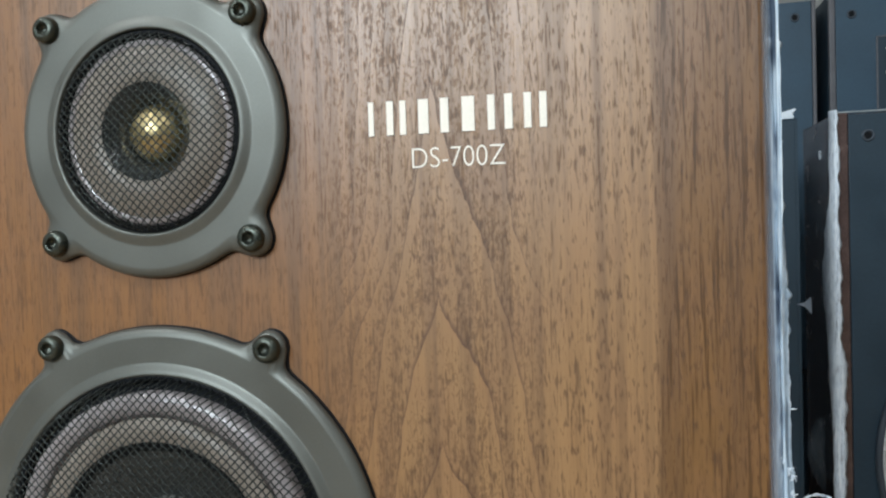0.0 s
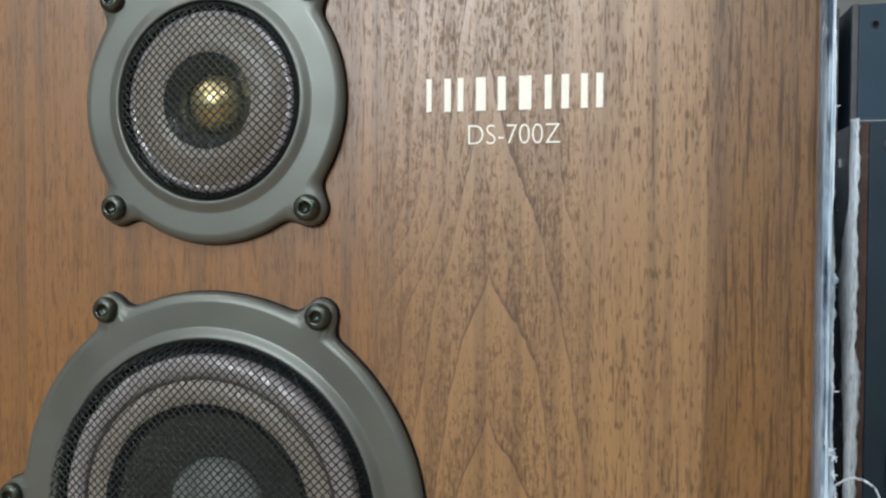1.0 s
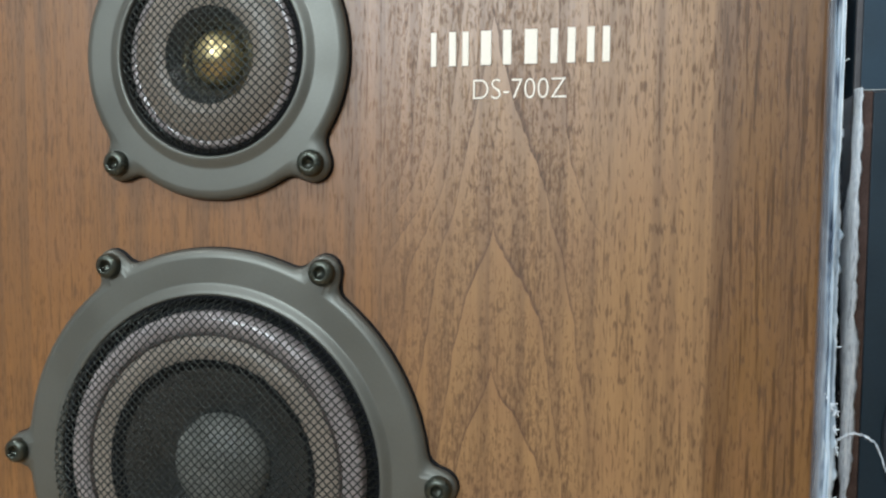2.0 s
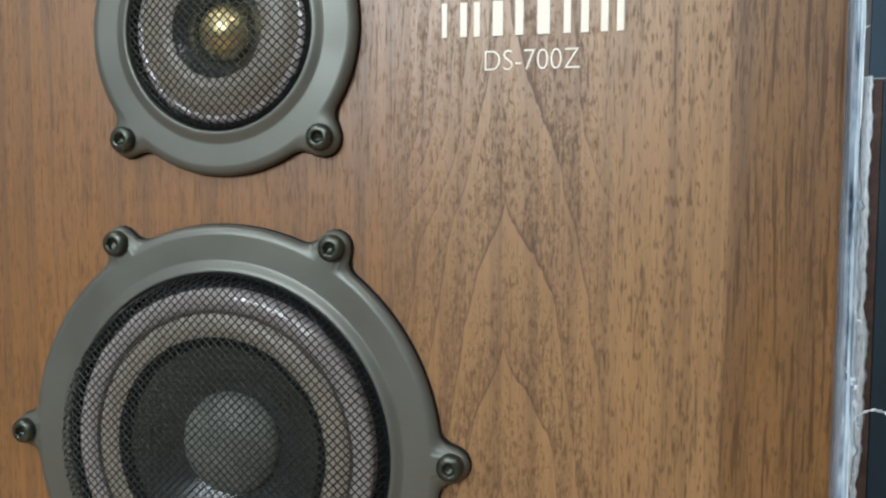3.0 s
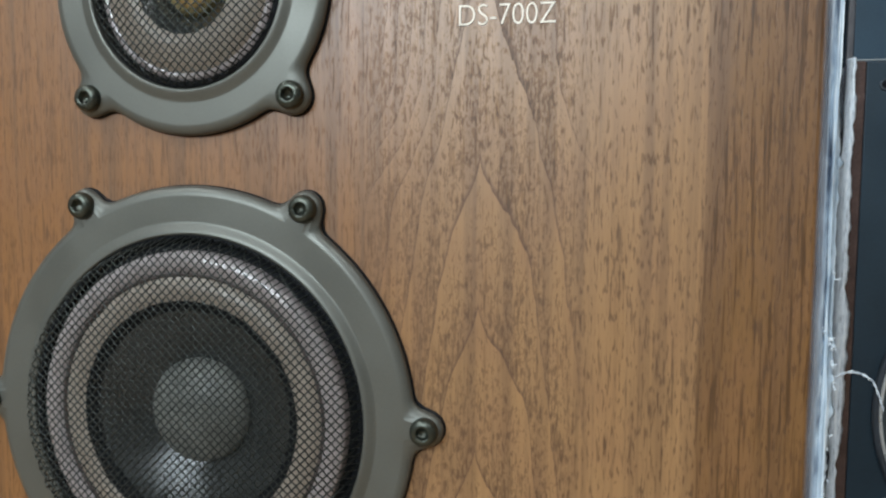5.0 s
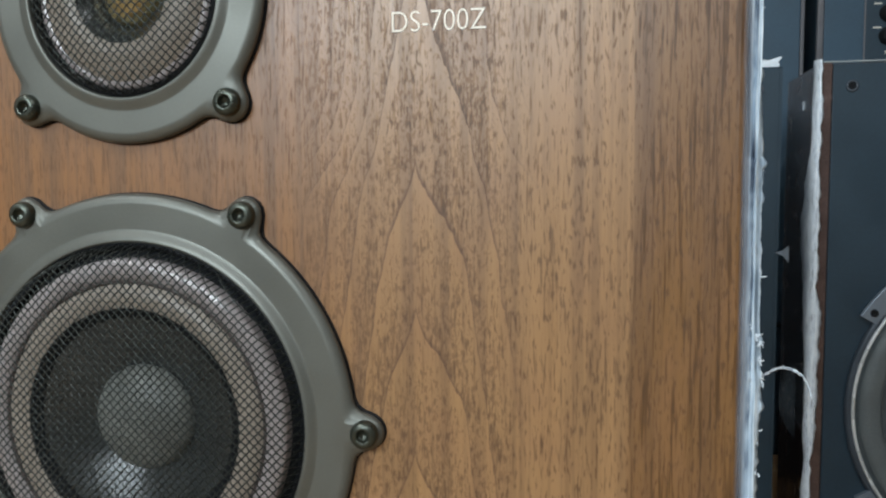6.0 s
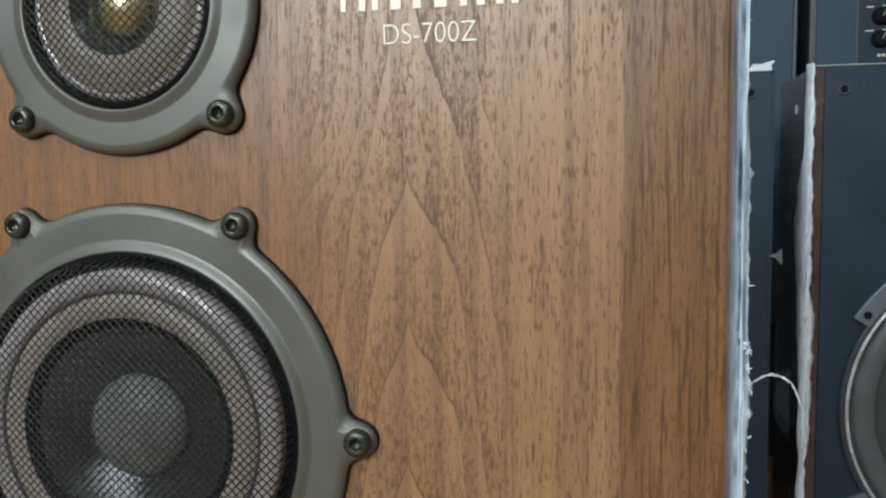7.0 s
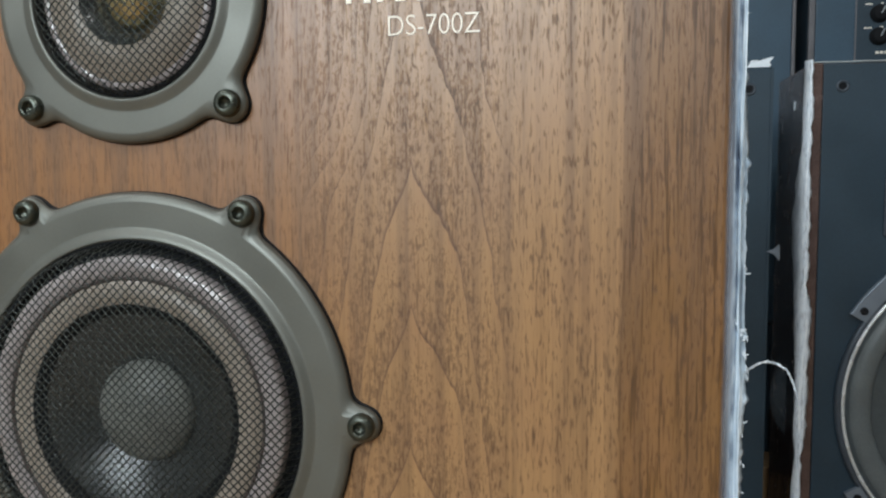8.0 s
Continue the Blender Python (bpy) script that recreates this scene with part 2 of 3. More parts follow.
def boards():
    k = Mat("tan_floor_boards")
    v = k.coords()
    a = k.noise(k.scaled(v, 50, 2.5, 1), 1, 4, 0.6)
    b = k.noise(k.scaled(v, 400, 14, 1), 1, 2)
    col = k.mix(k.ramp(a, 0.3, 0.7), (0.30, 0.185, 0.095), (0.44, 0.29, 0.155))
    col = k.mix(k.math("MULTIPLY", k.ramp(b, 0.5, 0.75), 0.4), col, (0.2, 0.12, 0.06))
    k.bump(b, 0.3, 0.0004)
    return k.finish(col, 0.4)


BOARDS = boards()


# ---- mesh helpers ----
def part(name, verts, faces, material, parent=None, label="", smooth=True):
    me = bpy.data.meshes.new(name)
    me.from_pydata([tuple(p) for p in verts], [], [tuple(f) for f in faces])
    me.materials.append(material)
    if smooth:
        me.polygons.foreach_set("use_smooth", [True] * len(me.polygons))
    me.update()
    ob = new(name, me)
    if parent:
        ob.parent = parent
    if label:
        tagged(ob, label)
    return ob


def from_bm(name, bm, material, parent=None, label="", smooth=False):
    bmesh.ops.recalc_face_normals(bm, faces=bm.faces)
    me = bpy.data.meshes.new(name)
    bm.to_mesh(me)
    bm.free()
    me.materials.append(material)
    if smooth:
        me.polygons.foreach_set("use_smooth", [True] * len(me.polygons))
    ob = new(name, me)
    if parent:
        ob.parent = parent
    if label:
        tagged(ob, label)
    return ob


def box(name, lo, hi, material, parent=None, label="", bevel=0.0, seg=2):
    bm = bmesh.new()
    bmesh.ops.create_cube(bm, size=1)
    for p in bm.verts:
        p.co = Vector([(lo[i] + hi[i]) / 2 + p.co[i] * (hi[i] - lo[i]) for i in range(3)])
    if bevel:
        bmesh.ops.bevel(bm, geom=bm.edges[:], offset=bevel, segments=seg, profile=0.5, affect="EDGES")
    return from_bm(name, bm, material, parent, label)


def rings_mesh(rings, closed_first=False, closed_last=False):
    """Verts and faces through rings of equal length, each a list of points."""
    n = len(rings[0])
    verts = [p for r in rings for p in r]
    faces = []
    for i in range(len(rings) - 1):
        for j in range(n):
            k = (j + 1) % n
            faces.append((i * n + j, i * n + k, (i + 1) * n + k, (i + 1) * n + j))
    if closed_first:
        faces.append(tuple(range(n))[::-1])
    if closed_last:
        faces.append(tuple(range((len(rings) - 1) * n, len(rings) * n)))
    return verts, faces


def circle(cx, cz, r, y, n=96):
    return [(cx + r * math.sin(2 * math.pi * j / n), y, cz + r * math.cos(2 * math.pi * j / n)) for j in range(n)]


def lathe(name, cx, cz, profile, material, parent, label="", n=96, cap=True):
    """A turned part about the y axis through (cx, cz); profile: radius and y from outside in."""
    rings = [circle(cx, cz, max(r, 0.00005), y, n) for r, y in profile]
    v, f = rings_mesh(rings, closed_last=cap)
    return part(name, v, f, material, parent, label)


def lobed(radius, screws, lobe, angle, inset, blend):
    """How far a plate with round ears reaches at an angle, drawn in by inset."""
    best = radius - inset
    sx, cz = math.sin(angle), math.cos(angle)

    def sdf(d):
        px, pz = d * sx, d * cz
        a = d - radius
        for ang, dist in screws:
            b = math.hypot(px - dist * math.sin(ang), pz - dist * math.cos(ang)) - lobe
            h = max(blend - abs(a - b), 0) / blend
            a = min(a, b) - h * h * blend * 0.25
        return a + inset
    lo, hi = best * 0.9, radius + 3 * lobe
    for _ in range(60):
        if sdf(hi) <= 0:
            break
        hi -= 0.0004
    else:
        return best
    lo, hi = hi, hi + 0.0004
    for _ in range(14):
        mid = (lo + hi) / 2
        lo, hi = (mid, hi) if sdf(mid) <= 0 else (lo, mid)
    return lo


def outline(cx, cz, radius, screws, lobe, inset, y, n, blend=0.006):
    pts = []
    for j in range(n):
        a = 2 * math.pi * j / n
        d = lobed(radius, screws, lobe, a, inset, blend)
        pts.append((cx + d * math.sin(a), y, cz + d * math.cos(a)))
    return pts


def screw(cx, cz, y, parent, turn):
    """A button-head screw with a six-sided socket."""
    n = 48
    prof = [(0.0042, y + 0.0004), (0.0042, y - 0.0008), (0.0040, y - 0.0016), (0.0035, y - 0.0022), (0.0029, y - 0.0025), (0.0024, y - 0.0026)]
    rings = [circle(cx, cz, r, q, n) for r, q in prof]

    def hexagon(r, q):
        out = []
        for j in range(n):
            a = 2 * math.pi * j / n
            w = (a + turn) % (math.pi / 3) - math.pi / 6
            d = r * math.cos(math.pi / 6) / math.cos(w)
            out.append((cx + d * math.sin(a), q, cz + d * math.cos(a)))
        return out
    rings += [hexagon(0.0021, y - 0.0026), hexagon(0.0020, y - 0.0023), hexagon(0.0019, y - 0.0006)]
    v, f = rings_mesh(rings, closed_last=True)
    return part("screw", v, f, SCREW, parent, "dark socket-head screw")


def woven(name, cx, cz, radius, y_rim, top, pitch, wire, parent, label):
    """Shallow drum of wire cloth, two crossing families of wires woven over and under; top: its radius, y and extra swell."""
    verts, faces = [], []
    r_top, y_top, swell = top

    def height(px, pz):
        r = math.hypot(px, pz)
        if r <= r_top:
            return y_top - swell * (1 - (r / r_top) ** 2)
        return y_top + (y_rim - y_top) * min(1.0, (r - r_top) / (radius - r_top)) ** 1.3
    c45 = math.sqrt(0.5)
    half = int(radius / pitch)
    for fam in (0, 1):
        for i in range(-half, half + 1):
            off = i * pitch
            reach = math.sqrt(max(0.0, radius * radius - off * off))
            if reach < pitch:
                continue
            m = int(reach / pitch)
            inner = math.sqrt(max(0.0, r_top * r_top - off * off))
            bend = [inner, (inner + reach) / 2] if inner > 0 else [reach * 0.6]
            stops = sorted([-reach, reach] + bend + [-q for q in bend] + [j * pitch for j in range(-m, m + 1) if all(abs(abs(j * pitch) - q) > 0.0003 for q in bend + [reach])])
            base = len(verts)
            for s_i, s in enumerate(stops):
                j = round(s / pitch)
                a, b = (s, off) if fam == 0 else (off, s)
                px, pz = (a - b) * c45, (a + b) * c45
                up = 1 if (i + j + fam) % 2 else -1
                py = height(px, pz) + up * wire * 0.95
                dx, dz = (c45, c45) if fam == 0 else (-c45, c45)
                nx, nz = -dz, dx
                for ax, ay in ((1, 0), (0, 1), (-1, 0), (0, -1)):
                    verts.append((cx + px + nx * wire * ax, py + wire * ay, cz + pz + nz * wire * ax))
            for s_i in range(len(stops) - 1):
                for e in range(4):
                    g = (e + 1) % 4
                    p0 = base + s_i * 4
                    faces.append((p0 + e, p0 + g, p0 + 4 + g, p0 + 4 + e))
    return part(name, verts, faces, WIRE, parent, label)


def tube(points, radius, sides=6):
    """Verts and faces of a round strand through points."""
    verts, faces = [], []
    pts = [Vector(p) for p in points]
    for i, p in enumerate(pts):
        d = (pts[min(i + 1, len(pts) - 1)] - pts[max(i - 1, 0)]).normalized()
        a = d.orthogonal().normalized()
        b = d.cross(a)
        r = radius[i] if isinstance(radius, (list, tuple)) else radius
        for k in range(sides):
            w = 2 * math.pi * k / sides
            verts.append(p + a * r * math.cos(w) + b * r * math.sin(w))
    for i in range(len(pts) - 1):
        for k in range(sides):
            g = (k + 1) % sides
            faces.append((i * sides + k, i * sides + g, (i + 1) * sides + g, (i + 1) * sides + k))
    return verts, faces


def thing(name, at, label, category, group=""):
    ob = new(name)
    ob.location = at
    ob.empty_display_size = 0.05
    return tagged(ob, label, category, group)


# ---- the room ----
def structure(ob, label):
    return tagged(ob, label, kind="structure")


X0, X1, Y0, Y1, TOP = -2.0, 2.4, -2.4, 1.95, 2.4
structure(box("floor", (X0 - 0.1, Y0 - 0.1, -0.1), (X1 + 0.1, Y1 + 0.1, 0), BOARDS), "tan wooden floor boards")
structure(box("ceiling", (X0 - 0.1, Y0 - 0.1, TOP), (X1 + 0.1, Y1 + 0.1, TOP + 0.1), CEIL), "plain white ceiling")
structure(box("wall_north", (X0, Y1, 0), (X1, Y1 + 0.1, TOP), PLASTER), "plain off-white plaster wall")
structure(box("wall_east", (X1, Y0, 0), (X1 + 0.1, Y1, TOP), PLASTER), "plain off-white plaster wall")
structure(box("wall_west", (X0 - 0.1, Y0, 0), (X0, Y1, TOP), PLASTER), "plain off-white plaster wall")


def window_wall():
    """The wall behind the camera, with one window opening."""
    x0, x1, z0, z1 = -1.31, 0.11, 1.00, 1.92
    bm = bmesh.new()
    for lo, hi in (((X0, 0), (x0, TOP)), ((x1, 0), (X1, TOP)), ((x0, 0), (x1, z0)), ((x0, z1), (x1, TOP))):
        got = bmesh.ops.create_cube(bm, size=1)["verts"]
        for p in got:
            p.co = Vector(((lo[0] + hi[0]) / 2 + p.co.x * (hi[0] - lo[0]), Y0 - 0.05 + p.co.y * 0.1, (lo[1] + hi[1]) / 2 + p.co.z * (hi[1] - lo[1])))
    structure(from_bm("wall_south", bm, PLASTER), "off-white plaster wall with a window opening")


window_wall()


def tube_fitting(tx, ty):
    """The housing over a ceiling tube."""
    ob = thing("ceiling_light", (tx, ty, TOP), "white tube light fitting on the ceiling", "ceiling light", "ceiling tubes")
    box("housing", (-0.64, -0.08, -0.055), (0.64, 0.08, 0), CEIL, ob, bevel=0.008)
    for q in (-0.632, 0.60):
        box("end_cap", (q, -0.07, -0.085), (q + 0.032, 0.07, -0.0555), CEIL, ob, bevel=0.005)


for tx, ty in TUBES:
    tube_fitting(tx, ty)


# ---- the walnut loudspeaker ----
TW_Z, MID_Z, HALF, HIGH, DEEP = 0.598, 0.467, 0.1805, 0.690, 0.315
main = thing("loudspeaker", (0, 0, 0), "walnut-veneered loudspeaker with two grey metal-rimmed drivers, on the floor", "loudspeaker")


def cabinet(parent):
    """A box with softened front edges, and round openings for the two drivers."""
    def loop(inset, y):
        h = HALF - inset
        return [(-h, y, inset), (h, y, inset), (h, y, HIGH - inset), (-h, y, HIGH - inset)]
    bm = bmesh.new()
    rad = 0.0032
    loops = [loop(0, DEEP)] + [loop(rad * (1 - math.cos(a)), rad * (1 - math.sin(a))) for a in (0, 0.4, 0.8, 1.2, math.pi / 2)]
    rows = [[bm.verts.new(p) for p in r] for r in loops]
    bm.faces.new(rows[0])
    for a, b in zip(rows, rows[1:]):
        for j in range(4):
            k = (j + 1) % 4
            bm.faces.new((a[j], a[k], b[k], b[j]))
    edges = [bm.edges.get((rows[-1][j], rows[-1][(j + 1) % 4])) for j in range(4)]
    for cz, r in ((TW_Z, 0.036), (MID_Z, 0.062)):
        ring = [bm.verts.new(p) for p in circle(0, cz, r, 0, 64)]
        back = [bm.verts.new(p) for p in circle(0, cz, r, 0.06, 64)]
        edges += [bm.edges.new((ring[j], ring[(j + 1) % 64])) for j in range(64)]
        for j in range(64):
            k = (j + 1) % 64
            bm.faces.new((ring[j], ring[k], back[k], back[j]))
        bm.faces.new(back)
    bmesh.ops.triangle_fill(bm, use_beauty=True, use_dissolve=False, edges=edges)
    return from_bm("cabinet", bm, WOOD, parent, "walnut veneer with arched grain")


cabinet(main)


def driver(name, cz, radius, lobe, screws, rim, cloth, top, bead, parent, label):
    """A grey face plate with round ears; the plate is the part, its pieces hang under it."""
    n = 288
    rings = [outline(0, cz, radius, screws, lobe, i, y, n) for i, y in
             ((0.0012, 0.0), (0.0004, -0.0010), (0.0, -0.0017), (0.0002, -0.0025), (0.0007, -0.0032), (0.0013, -0.0036), (0.0020, -0.0039), (0.0026, -0.00405), (0.0030, -0.0041), (0.0033, -0.0041))]
    wide, tall = bead
    rings += [circle(0, cz, rim - wide * a, -0.0041 - tall * b, n) for a, b in
              ((-0.16, 0), (-0.08, 0), (0, 0), (0.06, 0.05), (0.2, 0.24), (0.35, 0.47), (0.5, 0.70), (0.63, 0.88), (0.75, 0.98), (0.84, 1.0), (0.92, 0.85), (0.98, 0.4), (1.0, -0.5))]
    rings.append(circle(0, cz, rim - wide - 0.0001, 0.012, n))
    v, f = rings_mesh(rings)
    plate = part(name, v, f, PLATE, parent, label)
    ring0 = [outline(0, cz, radius, screws, lobe, -0.0003, y, n) for y in (0.0, -0.0004)] + [outline(0, cz, radius, screws, lobe, 0.002, -0.0004, n)]
    v, f = rings_mesh(ring0)
    part("gasket", v, f, RUBBER, plate, "black gasket rim")
    for k, (ang, dist) in enumerate(screws):
        screw(dist * math.sin(ang), cz + dist * math.cos(ang), -0.0041, plate, 0.3 + 0.7 * k)
    woven("grille", 0, cz, cloth, -0.0046, top, 0.00192, 0.00025, plate, "blue-black woven wire grille")
    lathe("grille_ring", 0, cz, ((cloth + 0.0008, 0.0020), (cloth + 0.0007, -0.0038), (cloth + 0.0002, -0.0046), (cloth - 0.0007, -0.0046), (cloth - 0.0012, -0.0038), (cloth - 0.0013, 0.0000)),
          RUBBER, plate, "black clamp ring", cap=False)
    return plate


corner = 0.0335 * math.sqrt(2)
tweeter = driver("tweeter", TW_Z, 0.0450, 0.0057, [(math.radians(a), corner) for a in (45, 135, 225, 315)], 0.0352, 0.0302, (0.0282, -0.0074, 0.0028), (0.0042, 0.0011), main,
                 "olive-grey satin metal face plate with four ears")
lathe("edge_ring", 0, TW_Z, ((0.0298, 0.0030), (0.0291, -0.0014), (0.0284, -0.0030), (0.0274, -0.0036), (0.0264, -0.0032)), ROLL, tweeter, "pale glossy edge ring", cap=False)
lathe("cone", 0, TW_Z, ((0.0266, -0.0028), (0.0255, -0.0040), (0.0225, -0.0050), (0.0190, -0.0056), (0.0165, -0.0055), (0.0150, -0.0048)), TAN, tweeter, "tan cloth cone", cap=False)
lathe("throat", 0, TW_Z, ((0.0151, -0.0049), (0.0143, -0.0041), (0.0125, -0.0030), (0.0105, -0.0004), (0.0090, 0.0030), (0.0080, 0.0055)), PAPER, tweeter, "black inner cone")
lathe("dust_cap", 0, TW_Z, [(0.0093 * math.cos(a) ** 0.9, 0.0036 - 0.0084 * math.sin(a)) for a in [i * math.pi / 2 / 14 for i in range(15)]], GOLD, tweeter, "brassy dome")

midrange = driver("midrange", MID_Z, 0.0708, 0.0054, [(math.radians(a), 0.0742) for a in (30, 90, 150, 210, 270, 330)], 0.0598, 0.0553, (0.0524, -0.0128, 0.0008), (0.0041, 0.0013), main,
                  "olive-grey satin metal face plate with six ears")
lathe("surround", 0, MID_Z, [(0.0511, -0.0020)] + [(0.0476 + 0.0034 * math.cos(a), -0.0056 - 0.0021 * math.sin(a)) for a in [i * math.pi / 12 for i in range(0, 12)]] + [(0.0443, -0.0052)],
      ROLL, midrange, "pinkish doped cloth roll", cap=False)
lathe("basket", 0, MID_Z, ((0.0556, 0.0060), (0.0550, 0.0010), (0.0530, -0.0020), (0.0508, -0.0026)), RUBBER, midrange, "black basket rim", cap=False)
lathe("seam", 0, MID_Z, ((0.0447, -0.0050), (0.0446, -0.0064), (0.0440, -0.0068), (0.0434, -0.0064), (0.0433, -0.0049)), SEAM, midrange, "dark seam ring", cap=False)
lathe("inner_surround", 0, MID_Z, ((0.0436, -0.0058), (0.0420, -0.0072), (0.0395, -0.0078), (0.0372, -0.0076), (0.0356, -0.0066)), TAN, midrange, "pinkish cloth ring", cap=False)
lathe("cone_edge", 0, MID_Z, ((0.0359, -0.0070), (0.0352, -0.0066), (0.0343, -0.0060), (0.0332, -0.0046), (0.0324, -0.0040)), RUBBER, midrange, "matt black edge of the cone", cap=False)
lathe("cone", 0, MID_Z, ((0.0326, -0.0044), (0.0290, -0.0034), (0.0240, -0.0016), (0.0190, 0.0006), (0.0155, 0.0026)), PAPER, midrange, "black paper cone")
lathe("dust_cap", 0, MID_Z, [(0.0168 * math.cos(a), 0.0014 - 0.0072 * math.sin(a)) for a in [i * math.pi / 2 / 16 for i in range(17)]], CAP, midrange, "grey woven dust cap")


def flat_bar(name, x0, x1, z0, z1, parent, material=None, y=0.0, t=0.0003):
    return box(name, (x0, y - t, z0), (x1, y + 0.0005, z1), material or INK, parent)


# maker's mark as plain blocks, model writing under it
mark = box("maker_mark", (0.0700, -0.0003, 0.5930), (0.0716, 0.0005, 0.6028), INK, main, "cream printed mark of upright blocks")
for bx, bw in ((0.0755, 0.0020), (0.0795, 0.0018), (0.0850, 0.0030), (0.0915, 0.0024), (0.0978, 0.0036), (0.1052, 0.0020), (0.1100, 0.0022), (0.1155, 0.0020), (0.1198, 0.0020)):
    flat_bar("mark_block", bx, bx + bw, 0.5930, 0.6028, mark)


def lettering(text, x0, x1, z0, z1, parent):
    c = bpy.data.curves.new("lettering", "FONT")
    c.body, c.extrude, c.offset = text, 0.02, -0.016
    tmp = bpy.data.objects.new("lettering", c)
    scene.collection.objects.link(tmp)
    me = bpy.data.meshes.new_from_object(tmp.evaluated_get(bpy.context.evaluated_depsgraph_get()))
    bpy.data.objects.remove(tmp)
    co = np.array([p.co[:] for p in me.vertices])
    lo, hi = co.min(0), co.max(0)
    s = (np.array((x1, z1)) - (x0, z0)) / (hi[:2] - lo[:2])
    for p in me.vertices:
        a, b, d = p.co
        p.co = (x0 + (a - lo[0]) * s[0], -0.0001 - d * 0.008, z0 + (b - lo[1]) * s[1])
    me.materials.clear()
    me.materials.append(INK)
    ob = new("model_writing", me)
    ob.parent = parent
    return tagged(ob, "cream printed model writing")


lettering("DS-700Z", 0.0828, 0.1098, 0.5832, 0.5889, main)


# ---- packing film along the cabinet's side ----
def ribbon(name, columns, material, parent, label=""):
    """A thin sheet through columns of points, with a little thickness."""
    n, m = len(columns), len(columns[0])
    verts = [p for c in columns for p in c]
    faces = [(i * m + j, i * m + j + 1, (i + 1) * m + j + 1, (i + 1) * m + j) for i in range(n - 1) for j in range(m - 1)]
    ob = part(name, verts, faces, material, parent, label)
    s = ob.modifiers.new("thickness", "SOLIDIFY")
    s.thickness, s.offset = 0.00012, 0
    return ob


def wave(z, k, seed):
    return noise.noise((z * k, seed * 7.3, seed * 1.7))


film = thing("packing_film", (HALF, 0.02, 0.0), "torn cloudy packing film clinging to the cabinet's side edge", "plastic film")


def film_reach(z):
    """How far the film stands out past the cabinet's side, ragged along its length."""
    wide = 0.0046 + 0.0010 * wave(z, 9, 1) + 0.0005 * wave(z, 60, 2) + 0.0030 * max(0, wave(z, 210, 3) - 0.22) + 0.0003 * wave(z, 700, 12)
    return wide - 0.0013 - 0.0017 * max(0.0, min(1.0, (z - 0.54) / 0.05)) + 0.0010 * max(0.0, min(1.0, (0.52 - z) / 0.04))


def side_film(parent):
    cols, inner = [], []
    steps = 1100
    for i in range(steps + 1):
        z = 0.03 + 0.64 * i / steps
        reach = film_reach(z)
        lift = 0.0012 * wave(z, 22, 4) + 0.0005 * wave(z, 120, 5)
        pts = []
        for k in range(10):
            s = k / 9
            px = -0.0026 + (reach + 0.0026) * s
            py = -0.0002 + 0.005 * s * s + 0.0011 * s * math.sin(s * 9 + 9 * wave(z, 14, 6)) + lift * s
            pts.append((px, py - 0.02, z + 0.0007 * wave(z, 180, 8) * s))
        cols.append(pts)
        w2 = 0.0016 + 0.0010 * wave(z, 17, 9) + 0.0004 * wave(z, 90, 13)
        inner.append([(0.0002 + w2 * s, -0.0004 + 0.0012 * wave(z, 25, 10) + 0.004 * (1 - s) - 0.02, z) for s in (0, 0.33, 0.66, 1)])
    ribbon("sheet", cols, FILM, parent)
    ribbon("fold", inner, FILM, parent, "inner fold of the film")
    # torn white shreds standing off the sheet
    rng = random.Random(4)
    tufts = [(0.5010, 0.0028, 5), (0.4985, 0.0018, 6), (0.4965, 0.0010, 6), (0.4925, 0.0006, 4), (0.4865, 0.0004, 4)]
    tufts += [(0.44 + 0.19 * rng.random(), 0.0002, 1) for _ in range(14)]
    for z0, back, count in tufts:
        for _ in range(count):
            p = Vector((film_reach(z0) - back + rng.uniform(-0.0006, 0.0003), -0.0165 - 0.0020 * (back > 0.0003), z0 + rng.uniform(-0.0008, 0.0008)))
            go = Vector((rng.uniform(-0.2, 1), rng.uniform(-0.5, 0.2), rng.uniform(-1, 0.8))).normalized()
            pts = [p.copy()]
            for q in range(5):
                go = (go + Vector((rng.uniform(-0.8, 0.8), rng.uniform(-0.3, 0.3), rng.uniform(-0.8, 0.8)))).normalized()
                p = p + go * rng.uniform(0.0002, 0.0005)
                pts.append(p.copy())
            v, f = tube(pts, [0.00012, 0.00026, 0.00018, 0.00022, 0.00012, 0.00005], 5)
            part("shred", v, f, PAPERW, parent, "white torn shred")


